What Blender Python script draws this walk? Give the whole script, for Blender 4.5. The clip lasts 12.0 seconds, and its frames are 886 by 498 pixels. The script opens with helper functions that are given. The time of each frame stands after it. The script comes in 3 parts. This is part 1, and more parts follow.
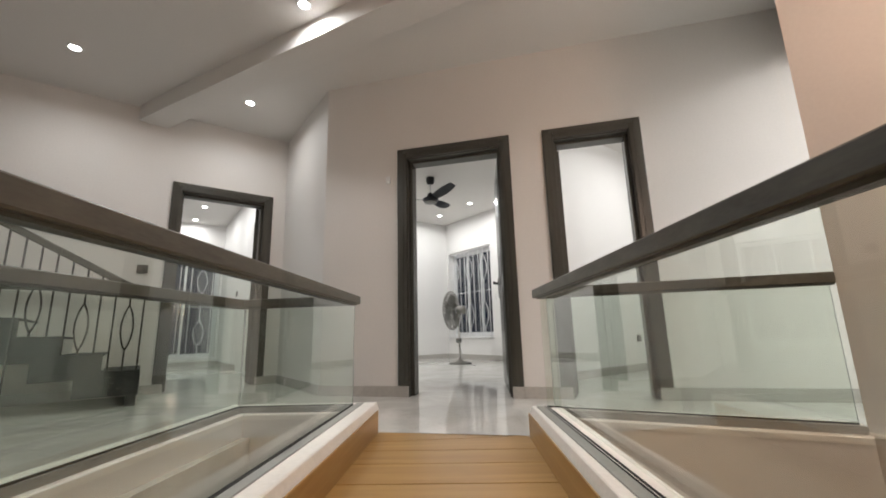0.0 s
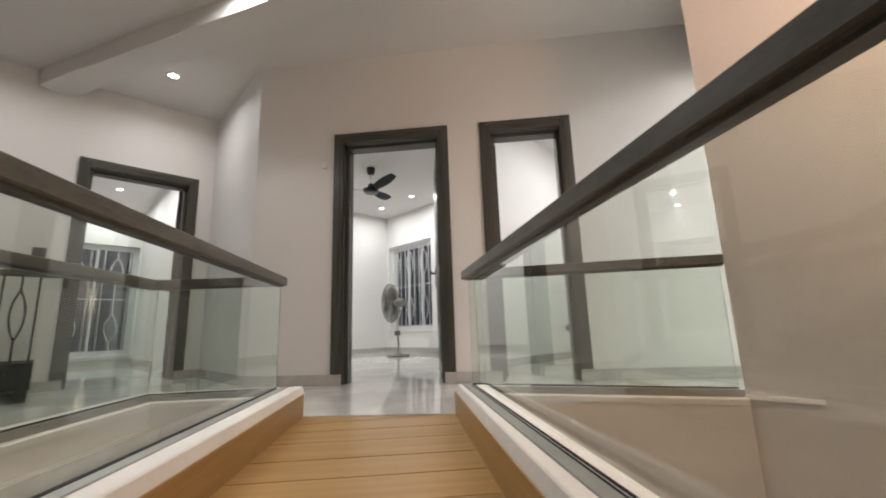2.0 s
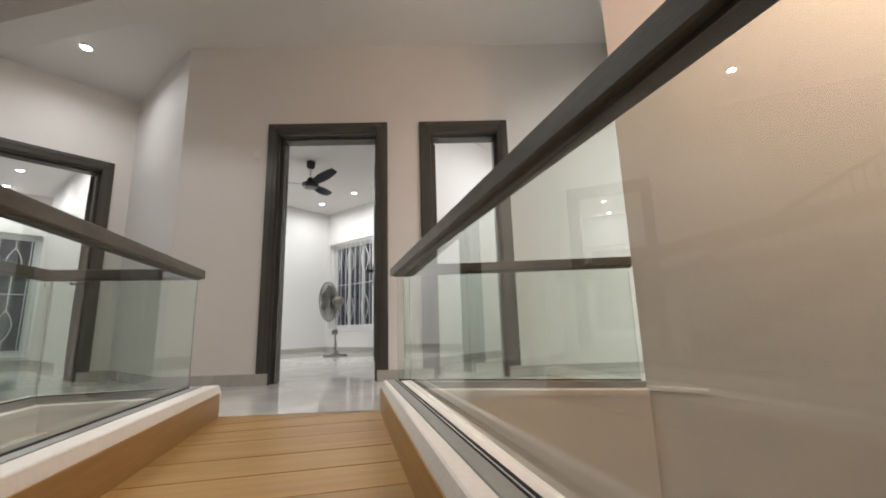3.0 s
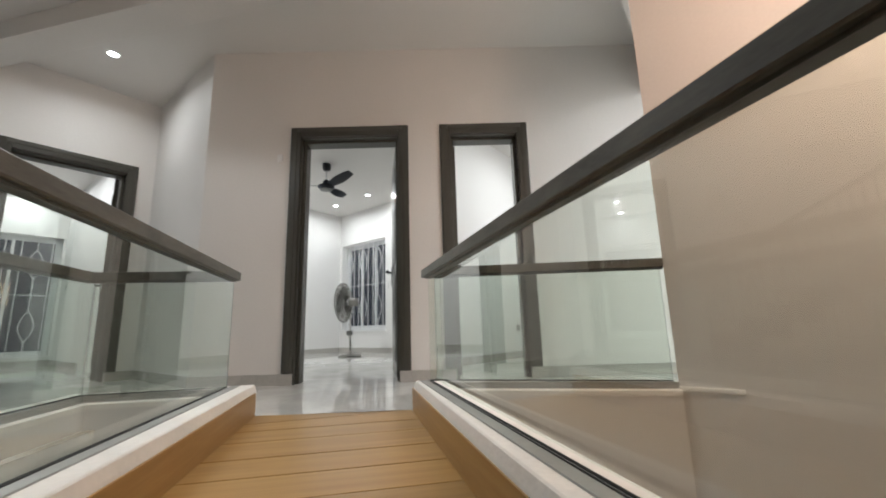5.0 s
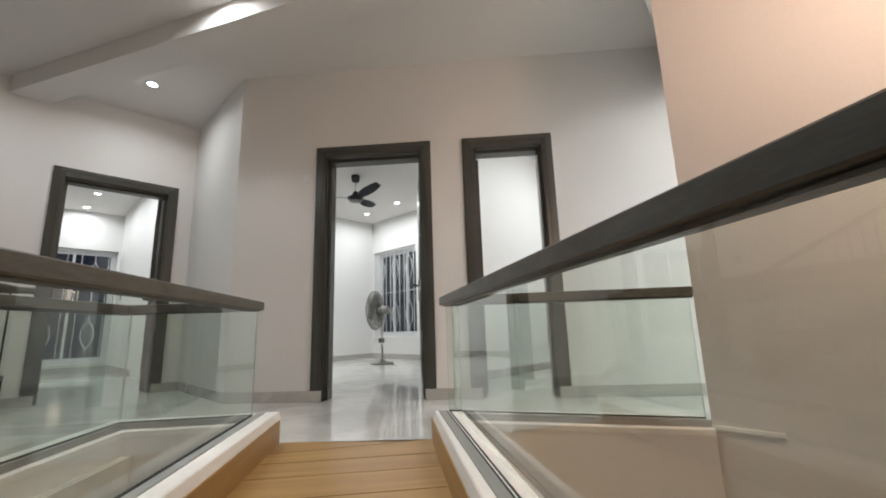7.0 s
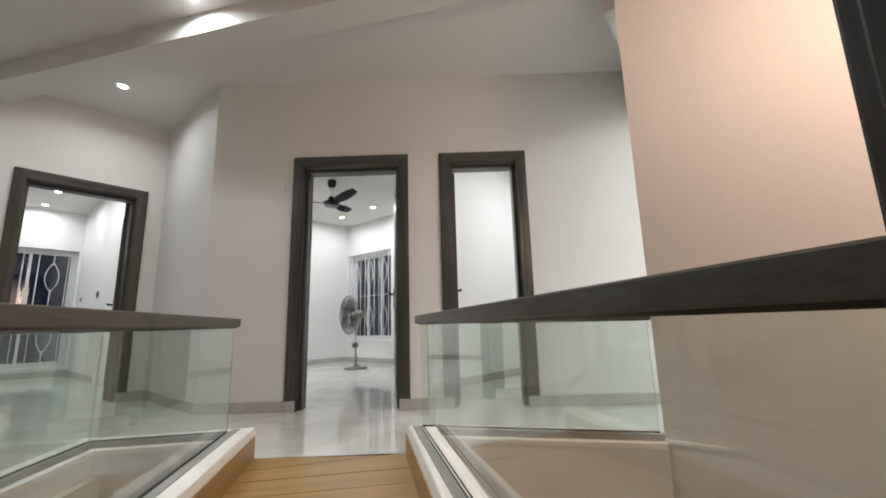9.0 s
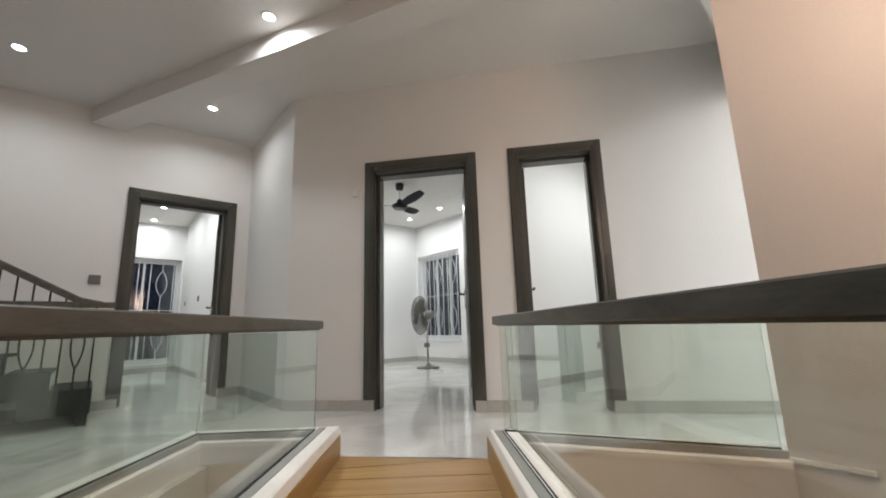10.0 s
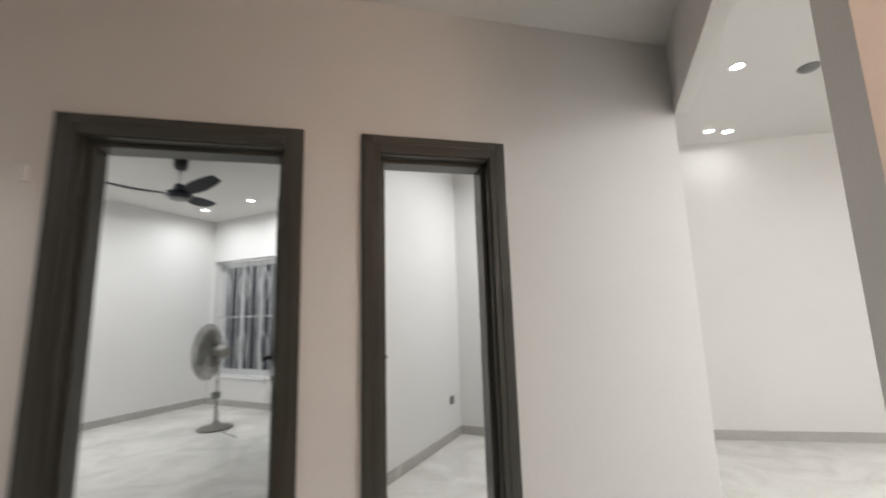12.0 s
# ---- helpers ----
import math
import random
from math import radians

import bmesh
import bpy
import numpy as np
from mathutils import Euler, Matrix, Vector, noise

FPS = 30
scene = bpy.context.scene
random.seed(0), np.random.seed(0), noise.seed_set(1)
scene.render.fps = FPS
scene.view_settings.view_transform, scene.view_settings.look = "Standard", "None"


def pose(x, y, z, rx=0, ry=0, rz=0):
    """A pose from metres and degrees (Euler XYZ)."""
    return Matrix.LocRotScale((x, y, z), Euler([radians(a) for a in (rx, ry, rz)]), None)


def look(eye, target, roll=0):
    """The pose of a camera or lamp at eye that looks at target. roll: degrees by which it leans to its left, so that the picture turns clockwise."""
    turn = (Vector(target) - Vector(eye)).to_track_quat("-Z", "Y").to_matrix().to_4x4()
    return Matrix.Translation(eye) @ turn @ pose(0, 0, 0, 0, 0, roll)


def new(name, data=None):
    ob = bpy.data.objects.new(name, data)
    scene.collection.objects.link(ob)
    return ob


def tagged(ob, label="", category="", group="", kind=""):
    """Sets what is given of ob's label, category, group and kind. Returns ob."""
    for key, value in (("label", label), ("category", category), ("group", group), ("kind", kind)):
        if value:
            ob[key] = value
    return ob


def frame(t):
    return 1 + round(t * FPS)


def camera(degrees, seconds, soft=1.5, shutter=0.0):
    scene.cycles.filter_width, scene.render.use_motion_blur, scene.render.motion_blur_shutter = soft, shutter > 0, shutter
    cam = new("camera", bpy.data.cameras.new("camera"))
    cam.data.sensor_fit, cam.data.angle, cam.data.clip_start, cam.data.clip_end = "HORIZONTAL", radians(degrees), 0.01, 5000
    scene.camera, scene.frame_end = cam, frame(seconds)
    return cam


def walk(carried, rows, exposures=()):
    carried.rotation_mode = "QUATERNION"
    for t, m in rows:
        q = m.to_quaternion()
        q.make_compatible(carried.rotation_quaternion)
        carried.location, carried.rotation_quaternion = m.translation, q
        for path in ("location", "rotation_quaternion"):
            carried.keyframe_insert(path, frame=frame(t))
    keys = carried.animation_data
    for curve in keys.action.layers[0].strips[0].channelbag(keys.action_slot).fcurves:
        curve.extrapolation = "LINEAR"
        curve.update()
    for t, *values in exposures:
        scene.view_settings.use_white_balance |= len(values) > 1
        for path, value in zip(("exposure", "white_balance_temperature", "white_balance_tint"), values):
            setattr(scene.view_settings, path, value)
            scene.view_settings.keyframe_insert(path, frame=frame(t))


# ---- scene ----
cam = camera(94.6, 12.0, soft=1.8, shutter=0.4)
EXPO = 0.24
PATH = [
    (0, (0.781, 0.449, 0.539), (0.305, 2.35, 0.942), -1.5),
    (0.5, (0.792, 0.447, 0.52), (0.324, 2.35, 0.921), -1.6),
    (1, (0.817, 0.462, 0.485), (0.384, 2.374, 0.88), -1.7),
    (1.5, (0.826, 0.47, 0.451), (0.479, 2.401, 0.841), -1.8),
    (2, (0.849, 0.47, 0.447), (0.639, 2.421, 0.831), -1.9),
    (2.5, (0.956, 0.469, 0.43), (0.922, 2.433, 0.809), -1.8),
    (4.5, (0.831, 0.442, 0.418), (0.942, 2.403, 0.796), -1.7),
    (5, (0.806, 0.435, 0.427), (0.826, 2.398, 0.81), -1.7),
    (5.5, (0.775, 0.417, 0.471), (0.668, 2.376, 0.858), -1.7),
    (6, (0.785, 0.409, 0.535), (0.574, 2.36, 0.922), -1.8),
    (6.5, (0.86, 0.428, 0.58), (0.626, 2.377, 0.965), -1.8),
    (7, (0.911, 0.434, 0.589), (0.76, 2.392, 0.968), -1.8),
    (9, (0.912, 0.327, 0.692), (0.884, 2.292, 1.064), -1.5),
    (9.5, (0.869, 0.335, 0.696), (0.652, 2.287, 1.072), -1.7),
    (10, (0.851, 0.384, 0.705), (0.508, 2.319, 1.082), -1.7),
    (10.5, (0.8, 0.551, 1.079), (0.451, 2.486, 1.447), -1.8),
    (11, (0.793, 0.825, 1.339), (0.541, 2.779, 1.685), -1.8),
    (11.5, (0.751, 1.317, 1.351), (0.731, 3.29, 1.678), -1.9),
    (12, (0.754, 1.864, 1.348), (1.225, 3.783, 1.656), -1.7),
]
walk(cam, [(t, look(eye, target, roll)) for t, eye, target, roll in PATH], exposures=[(0.0, EXPO, 6450, 9), (2.5, EXPO, 6450, 9), (4.5, EXPO, 6150, 6), (10.0, EXPO, 6150, 6), (10.8, EXPO - 0.08, 6200, 7), (12.0, EXPO - 0.18, 6250, 8)])

# ---- world and light ----
world = bpy.data.worlds.new("night")
scene.world = world
world.use_nodes = True
world.node_tree.nodes["Background"].inputs[0].default_value = (0.010, 0.014, 0.028, 1)
world.node_tree.nodes["Background"].inputs[1].default_value = 0.6

CEIL, ROOM_CEIL = 3.13, 3.02
# (-1.9, 0.9) is unseen, added to light the stair side.
HALL_LAMPS = [(-3.15, 2.77), (-2.29, 3.97), (-0.92, 2.90), (-1.9, 0.9)]
# The strongest lamp of each bedroom is unseen, added to even out its walls.
ROOM_LAMPS = [(-0.55, 8.03, 11.0), (-1.33, 8.68, 7.0), (-2.0, 6.9, 25.0), (-5.44, 6.60, 8.5), (-6.30, 7.25, 5.5), (-4.6, 5.6, 17.0)]
# Neither lamp is in view; both are added for an even wash in here.
SMALL_ROOM_LAMPS = [(2.70, 5.55, 10.0), (2.45, 5.0, 13.0)]
# Unseen lamps behind wall_r, added to brighten wall_b through the passage opening.
SIDE_FILL_LAMPS = [(3.45, 1.80, 16.0), (4.40, 1.55, 36.0), (5.10, 1.55, 30.0)]
BRIDGE_LAMPS = [(0.40, 1.95)]
PASSAGE_LAMPS = [(3.64, 4.10, 2.5), (4.42, 5.10, 0.5), (4.63, 5.07, 0.5)]
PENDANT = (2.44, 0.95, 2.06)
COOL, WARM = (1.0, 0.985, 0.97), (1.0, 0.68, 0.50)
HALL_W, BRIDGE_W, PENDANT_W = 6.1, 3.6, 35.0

# ---- the plan's own axes ----
U, V = Vector((0.6361, 0.7716)), Vector((0.7716, -0.6361))       # the rooms' grid
B, P = Vector((-0.2045, 0.979)), Vector((0.979, 0.2045))         # along and across the bridge
O = Vector((0.20, 2.745))                                        # bridge end, on its middle line
AC, BC, BE = Vector((-2.472, 4.952)), Vector((-1.33, 4.01)), Vector((2.92, 4.01))
DA = Vector((-3.267, 3.986))                                     # outer edge of the door in wall A
W0 = DA - 4.0 * U
WL = Vector((-4.087, -0.52))
RK = Vector((3.87, 5.75))
FAR_END = Vector((7.0, 4.36))
WR = Vector((1.955, 2.50))
WR_END = WR + 2.206 * V
KA, KB, KC = Vector((-6.15, 7.95)), Vector((-1.42, 9.56)), Vector((2.06, 6.55))


def br(a, c):
    return O + a * P + c * B


# ---- materials ----
def material(name, base, rough=0.5, metal=0.0, var=0.06, scale=3.0, fine=60.0, bump=0.1, stretch=(1, 1, 1), rvar=0.08, coat=0.0, dist=0.002):
    """Two scales of colour variation and fine relief, in metres of the object's own space."""
    m = bpy.data.materials.new(name)
    m.use_nodes = True
    nt = m.node_tree
    n, l = nt.nodes, nt.links
    bs = n["Principled BSDF"]
    tc = n.new("ShaderNodeTexCoord")
    mp = n.new("ShaderNodeMapping")
    mp.inputs["Scale"].default_value = stretch
    l.new(tc.outputs["Object"], mp.inputs[0])
    big, small = n.new("ShaderNodeTexNoise"), n.new("ShaderNodeTexNoise")
    big.inputs["Scale"].default_value, small.inputs["Scale"].default_value = scale, fine
    big.inputs["Detail"].default_value, small.inputs["Detail"].default_value = 5, 3
    for t in (big, small):
        l.new(mp.outputs[0], t.inputs["Vector"])
    add = n.new("ShaderNodeMath")
    add.operation = "ADD"
    l.new(big.outputs[0], add.inputs[0])
    l.new(small.outputs[0], add.inputs[1])
    rm = n.new("ShaderNodeMapRange")
    rm.inputs["From Min"].default_value, rm.inputs["From Max"].default_value = 0.6, 1.4
    rm.inputs["To Min"].default_value, rm.inputs["To Max"].default_value = 1 - var, 1 + var
    l.new(add.outputs[0], rm.inputs[0])
    mul = n.new("ShaderNodeVectorMath")
    mul.operation = "SCALE"
    mul.inputs[0].default_value = base
    l.new(rm.outputs[0], mul.inputs["Scale"])
    l.new(mul.outputs[0], bs.inputs["Base Color"])
    rr = n.new("ShaderNodeMapRange")
    rr.inputs["To Min"].default_value, rr.inputs["To Max"].default_value = max(0.02, rough - rvar), rough + rvar
    l.new(big.outputs[0], rr.inputs[0])
    l.new(rr.outputs[0], bs.inputs["Roughness"])
    bs.inputs["Metallic"].default_value = metal
    bs.inputs["Coat Weight"].default_value = coat
    if bump:
        bp = n.new("ShaderNodeBump")
        bp.inputs["Strength"].default_value, bp.inputs["Distance"].default_value = bump, dist
        l.new(small.outputs[0], bp.inputs["Height"])
        l.new(bp.outputs[0], bs.inputs["Normal"])
    return m


def wood(name, dark, light, rough, axis, ring=9.0, bump=0.15, per_object=0.0):
    """Grain along one axis: stretched noise through a two-tone ramp."""
    m = bpy.data.materials.new(name)
    m.use_nodes = True
    n, l = m.node_tree.nodes, m.node_tree.links
    bs = n["Principled BSDF"]
    tc, mp = n.new("ShaderNodeTexCoord"), n.new("ShaderNodeMapping")
    s = [22.0, 22.0, 22.0]
    s[axis] = 1.1
    mp.inputs["Scale"].default_value = s
    info = n.new("ShaderNodeObjectInfo")
    off = n.new("ShaderNodeMath")
    off.operation = "MULTIPLY"
    off.inputs[1].default_value = 37.0
    l.new(info.outputs["Random"], off.inputs[0])
    l.new(tc.outputs["Object"], mp.inputs[0])
    l.new(off.outputs[0], mp.inputs["Location"])
    g, g2 = n.new("ShaderNodeTexNoise"), n.new("ShaderNodeTexNoise")
    g.inputs["Scale"].default_value, g.inputs["Detail"].default_value, g.inputs["Distortion"].default_value = 1.0, 6, 0.6
    g2.inputs["Scale"].default_value, g2.inputs["Detail"].default_value = ring, 4
    l.new(mp.outputs[0], g.inputs["Vector"])
    l.new(mp.outputs[0], g2.inputs["Vector"])
    mix = n.new("ShaderNodeMath")
    mix.operation = "MULTIPLY_ADD"
    mix.inputs[1].default_value = 0.35
    l.new(g2.outputs[0], mix.inputs[0])
    l.new(g.outputs[0], mix.inputs[2])
    cr = n.new("ShaderNodeValToRGB")
    cr.color_ramp.elements[0].position, cr.color_ramp.elements[0].color = 0.45, (*dark, 1)
    cr.color_ramp.elements[1].position, cr.color_ramp.elements[1].color = 0.92, (*light, 1)
    l.new(mix.outputs[0], cr.inputs[0])
    tone = n.new("ShaderNodeMapRange")
    tone.inputs["To Min"].default_value, tone.inputs["To Max"].default_value = 1 - per_object, 1 + per_object
    l.new(info.outputs["Random"], tone.inputs[0])
    sc = n.new("ShaderNodeVectorMath")
    sc.operation = "SCALE"
    l.new(cr.outputs[0], sc.inputs[0])
    l.new(tone.outputs[0], sc.inputs["Scale"])
    l.new(sc.outputs[0], bs.inputs["Base Color"])
    bs.inputs["Roughness"].default_value = rough
    bp = n.new("ShaderNodeBump")
    bp.inputs["Strength"].default_value, bp.inputs["Distance"].default_value = bump, 0.002
    l.new(mix.outputs[0], bp.inputs["Height"])
    l.new(bp.outputs[0], bs.inputs["Normal"])
    return m


def marble(name):
    """Polished cream-white tile with faint grey clouds and thin veins."""
    m = bpy.data.materials.new(name)
    m.use_nodes = True
    n, l = m.node_tree.nodes, m.node_tree.links
    bs = n["Principled BSDF"]
    tc = n.new("ShaderNodeTexCoord")
    a, b = n.new("ShaderNodeTexNoise"), n.new("ShaderNodeTexNoise")
    a.inputs["Scale"].default_value, a.inputs["Detail"].default_value, a.inputs["Distortion"].default_value = 1.7, 7, 1.6
    b.inputs["Scale"].default_value, b.inputs["Detail"].default_value, b.inputs["Distortion"].default_value = 5.0, 8, 2.6
    l.new(tc.outputs["Object"], a.inputs["Vector"])
    l.new(tc.outputs["Object"], b.inputs["Vector"])
    ca, cb = n.new("ShaderNodeValToRGB"), n.new("ShaderNodeValToRGB")
    ca.color_ramp.elements[0].position, ca.color_ramp.elements[0].color = 0.34, (0.67, 0.66, 0.62, 1)
    ca.color_ramp.elements[1].position, ca.color_ramp.elements[1].color = 0.62, (0.81, 0.80, 0.76, 1)
    cb.color_ramp.elements[0].position, cb.color_ramp.elements[0].color = 0.47, (1, 1, 1, 1)
    cb.color_ramp.elements[1].position, cb.color_ramp.elements[1].color = 0.53, (1, 1, 1, 1)
    e = cb.color_ramp.elements.new(0.50)
    e.color = (0.92, 0.915, 0.90, 1)
    l.new(a.outputs[0], ca.inputs[0])
    l.new(b.outputs[0], cb.inputs[0])
    mx = n.new("ShaderNodeMix")
    mx.data_type, mx.blend_type = "RGBA", "MULTIPLY"
    mx.inputs[0].default_value = 1.0
    l.new(ca.outputs[0], mx.inputs[6])
    l.new(cb.outputs[0], mx.inputs[7])
    l.new(mx.outputs[2], bs.inputs["Base Color"])
    rr = n.new("ShaderNodeMapRange")
    rr.inputs["To Min"].default_value, rr.inputs["To Max"].default_value = 0.02, 0.065
    l.new(b.outputs[0], rr.inputs[0])
    l.new(rr.outputs[0], bs.inputs["Roughness"])
    bs.inputs["IOR"].default_value = 1.6
    return m


def glass(name, tint, rough=0.0):
    m = bpy.data.materials.new(name)
    m.use_nodes = True
    bs = m.node_tree.nodes["Principled BSDF"]
    bs.inputs["Base Color"].default_value = (*tint, 1)
    bs.inputs["Transmission Weight"].default_value = 1
    bs.inputs["Roughness"].default_value = rough
    bs.inputs["IOR"].default_value = 1.5
    return m


def glow(name, col, power):
    m = bpy.data.materials.new(name)
    m.use_nodes = True
    bs = m.node_tree.nodes["Principled BSDF"]
    bs.inputs["Base Color"].default_value = (0.8, 0.8, 0.8, 1)
    bs.inputs["Emission Color"].default_value = (*col, 1)
    bs.inputs["Emission Strength"].default_value = power
    return m


M_WALL = material("wall_paint", (0.76, 0.735, 0.71), 0.55, var=0.035, scale=1.3, fine=60, bump=0.01, dist=0.001)
M_ROOM = material("room_paint", (0.80, 0.79, 0.775), 0.6, var=0.025, scale=1.1, fine=90, bump=0.1, dist=0.0015)
M_CEIL = material("ceiling_paint", (0.72, 0.70, 0.675), 0.75, var=0.03, scale=0.9, fine=70, bump=0.08)
M_FLOOR = marble("polished_marble_tile")
M_SKIRT = material("skirting_tile", (0.47, 0.45, 0.42), 0.25, var=0.10, scale=4, fine=30, bump=0.03)
M_FRAME = wood("door_frame_laminate", (0.050, 0.048, 0.040), (0.080, 0.078, 0.066), 0.25, 2, per_object=0.05)
M_HEAD = wood("door_head_laminate", (0.050, 0.048, 0.040), (0.080, 0.078, 0.066), 0.33, 0, per_object=0.05)
M_RAIL = wood("handrail_wood", (0.079, 0.075, 0.060), (0.152, 0.146, 0.119), 0.42, 1, bump=0.1, per_object=0.06)
M_DECK = wood("deck_board_wood", (0.345, 0.196, 0.058), (0.455, 0.275, 0.094), 0.42, 0, per_object=0.15, bump=0.08)
M_CLAD = wood("kerb_cladding_wood", (0.37, 0.22, 0.075), (0.49, 0.31, 0.122), 0.45, 1, per_object=0.06)
M_KERB = material("kerb_plaster", (0.86, 0.835, 0.79), 0.6, var=0.06, scale=5, fine=55, bump=0.35, dist=0.003)
M_GLASS = glass("rail_glass", (0.88, 0.935, 0.89))
M_EDGE = material("glass_sawn_edge", (0.055, 0.080, 0.068), 0.3, var=0.1, scale=20)
M_PANE = glass("window_glass", (0.90, 0.93, 0.95))
M_STRIP = material("channel_metal", (0.40, 0.40, 0.38), 0.4, metal=0.5, var=0.08, scale=15)
M_SEAL = material("rubber_seal", (0.03, 0.032, 0.03), 0.6, var=0.1)
M_STONE = material("dark_granite", (0.009, 0.011, 0.012), 0.55, var=0.35, scale=8, fine=120, bump=0.02)
M_IRON = material("wrought_iron", (0.035, 0.031, 0.028), 0.5, metal=0.4, var=0.2, scale=12)
M_WHITE = material("white_powder_coat", (0.80, 0.80, 0.80), 0.35, var=0.03, scale=8)
M_ALU = material("white_aluminium", (0.70, 0.71, 0.72), 0.35, metal=0.1, var=0.04, scale=6)
M_BLACK = material("black_plastic", (0.022, 0.022, 0.024), 0.42, var=0.2, scale=10)
M_GREY = material("grey_plastic", (0.20, 0.20, 0.19), 0.4, var=0.08, scale=15)
M_FANGREY = material("fan_metal", (0.26, 0.25, 0.23), 0.45, metal=0.3, var=0.1, scale=15)
M_FANBLADE = material("fan_blade_plastic", (0.33, 0.335, 0.32), 0.4, var=0.06, scale=15)
M_CHROME = material("brushed_steel", (0.62, 0.61, 0.59), 0.28, metal=1.0, var=0.06, scale=20)
M_SWITCH = material("switch_plate", (0.165, 0.155, 0.14), 0.35, var=0.08, scale=30)
M_NAVY = material("fan_blade_lacquer", (0.016, 0.020, 0.030), 0.35, var=0.2, scale=10)
M_BULB = glow("lamp_lens", COOL, 30.0)
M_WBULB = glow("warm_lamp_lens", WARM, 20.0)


# ---- mesh helpers ----
def part(name, bm, mat, parent=None, label=""):
    bmesh.ops.recalc_face_normals(bm, faces=bm.faces)
    me = bpy.data.meshes.new(name)
    bm.to_mesh(me)
    bm.free()
    me.materials.append(mat)
    ob = new(name, me)
    if parent is not None:
        ob.parent = parent
    if label:
        ob["label"] = label
    return ob


def thing(name, label, category, m=None, group="", kind=""):
    ob = new(name)
    ob.empty_display_size = 0.1
    if m is not None:
        ob.matrix_world = m
    return tagged(ob, label, category, group, kind)


def add_box(bm, x0, x1, y0, y1, z0, z1, bevel=0.0):
    vs = [bm.verts.new(c) for c in ((x0, y0, z0), (x1, y0, z0), (x1, y1, z0), (x0, y1, z0), (x0, y0, z1), (x1, y0, z1), (x1, y1, z1), (x0, y1, z1))]
    fs = [bm.faces.new([vs[i] for i in q]) for q in ((0, 3, 2, 1), (4, 5, 6, 7), (0, 1, 5, 4), (1, 2, 6, 5), (2, 3, 7, 6), (3, 0, 4, 7))]
    if bevel:
        es = {e for f in fs for e in f.edges}
        bmesh.ops.bevel(bm, geom=list(es), offset=bevel, segments=2, affect="EDGES", profile=0.6)
    return bm


def box(*a, bevel=0.0):
    return add_box(bmesh.new(), *a, bevel=bevel)


def add_prism(bm, pts, z0, z1):
    lo = [bm.verts.new((p[0], p[1], z0)) for p in pts]
    hi = [bm.verts.new((p[0], p[1], z1)) for p in pts]
    bm.faces.new(lo[::-1])
    bm.faces.new(hi)
    k = len(pts)
    for i in range(k):
        bm.faces.new((lo[i], lo[(i + 1) % k], hi[(i + 1) % k], hi[i]))
    return bm


def prism(pts, z0, z1):
    bm = add_prism(bmesh.new(), pts, z0, z1)
    bmesh.ops.triangulate(bm, faces=[f for f in bm.faces if len(f.verts) > 4])
    return bm


def sweep(profile, path, bm=None):
    """A closed profile (across, up) carried along a plan path with mitred corners."""
    bm = bm or bmesh.new()
    path = [Vector(p) for p in path]
    rings = []
    for i, p in enumerate(path):
        lift, p = (p[2] if len(p) > 2 else 0.0), p.xy
        d0 = (p - path[i - 1].xy).normalized() if i else None
        d1 = (path[i + 1].xy - p).normalized() if i < len(path) - 1 else None
        d = ((d0 or d1) + (d1 or d0)).normalized()
        nrm = Vector((d.y, -d.x))
        k = 1.0 / max(0.3, nrm.dot(Vector(((d1 or d0).y, -(d1 or d0).x))))
        rings.append([bm.verts.new((*(p + nrm * a * k), z + lift)) for a, z in profile])
    k = len(profile)
    for r0, r1 in zip(rings, rings[1:]):
        for i in range(k):
            bm.faces.new((r0[i], r0[(i + 1) % k], r1[(i + 1) % k], r1[i]))
    bm.faces.new(rings[0])
    bm.faces.new(rings[-1][::-1])
    return bm


def tube(pts, r, sides=6, bm=None, closed=False):
    bm = bm or bmesh.new()
    pts = [Vector(p) for p in pts]
    rings = []
    for i, p in enumerate(pts):
        a = pts[i - 1] if (i or closed) else p
        b = pts[(i + 1) % len(pts)] if (i < len(pts) - 1 or closed) else p
        d = (b - a).normalized()
        ref = Vector((0, 0, 1)) if abs(d.z) < 0.9 else Vector((1, 0, 0))
        s = d.cross(ref).normalized()
        t = d.cross(s)
        rings.append([bm.verts.new(p + r * (s * math.cos(2 * math.pi * j / sides) + t * math.sin(2 * math.pi * j / sides))) for j in range(sides)])
    pairs = list(zip(rings, rings[1:])) + ([(rings[-1], rings[0])] if closed else [])
    for r0, r1 in pairs:
        for j in range(sides):
            bm.faces.new((r0[j], r0[(j + 1) % sides], r1[(j + 1) % sides], r1[j]))
    if not closed:
        bm.faces.new(rings[0])
        bm.faces.new(rings[-1][::-1])
    return bm


def lathe(profile, sides=24, bm=None):
    """A turned shape from (radius, z), round the z axis."""
    bm = bm or bmesh.new()
    rings = []
    for r, z in profile:
        rings.append([bm.verts.new((r * math.cos(2 * math.pi * j / sides), r * math.sin(2 * math.pi * j / sides), z)) for j in range(sides)])
    for r0, r1 in zip(rings, rings[1:]):
        for j in range(sides):
            bm.faces.new((r0[j], r0[(j + 1) % sides], r1[(j + 1) % sides], r1[j]))
    bm.faces.new(rings[0])
    bm.faces.new(rings[-1])
    return bm


def smooth(ob):
    for f in ob.data.polygons:
        f.use_smooth = True
    return ob


def along(p, q, z=0.0):
    """A pose at p whose x axis runs to q; its y axis lies to the left of that way."""
    d = Vector(q) - Vector(p)
    return pose(p[0], p[1], z, 0, 0, math.degrees(math.atan2(d.y, d.x)))


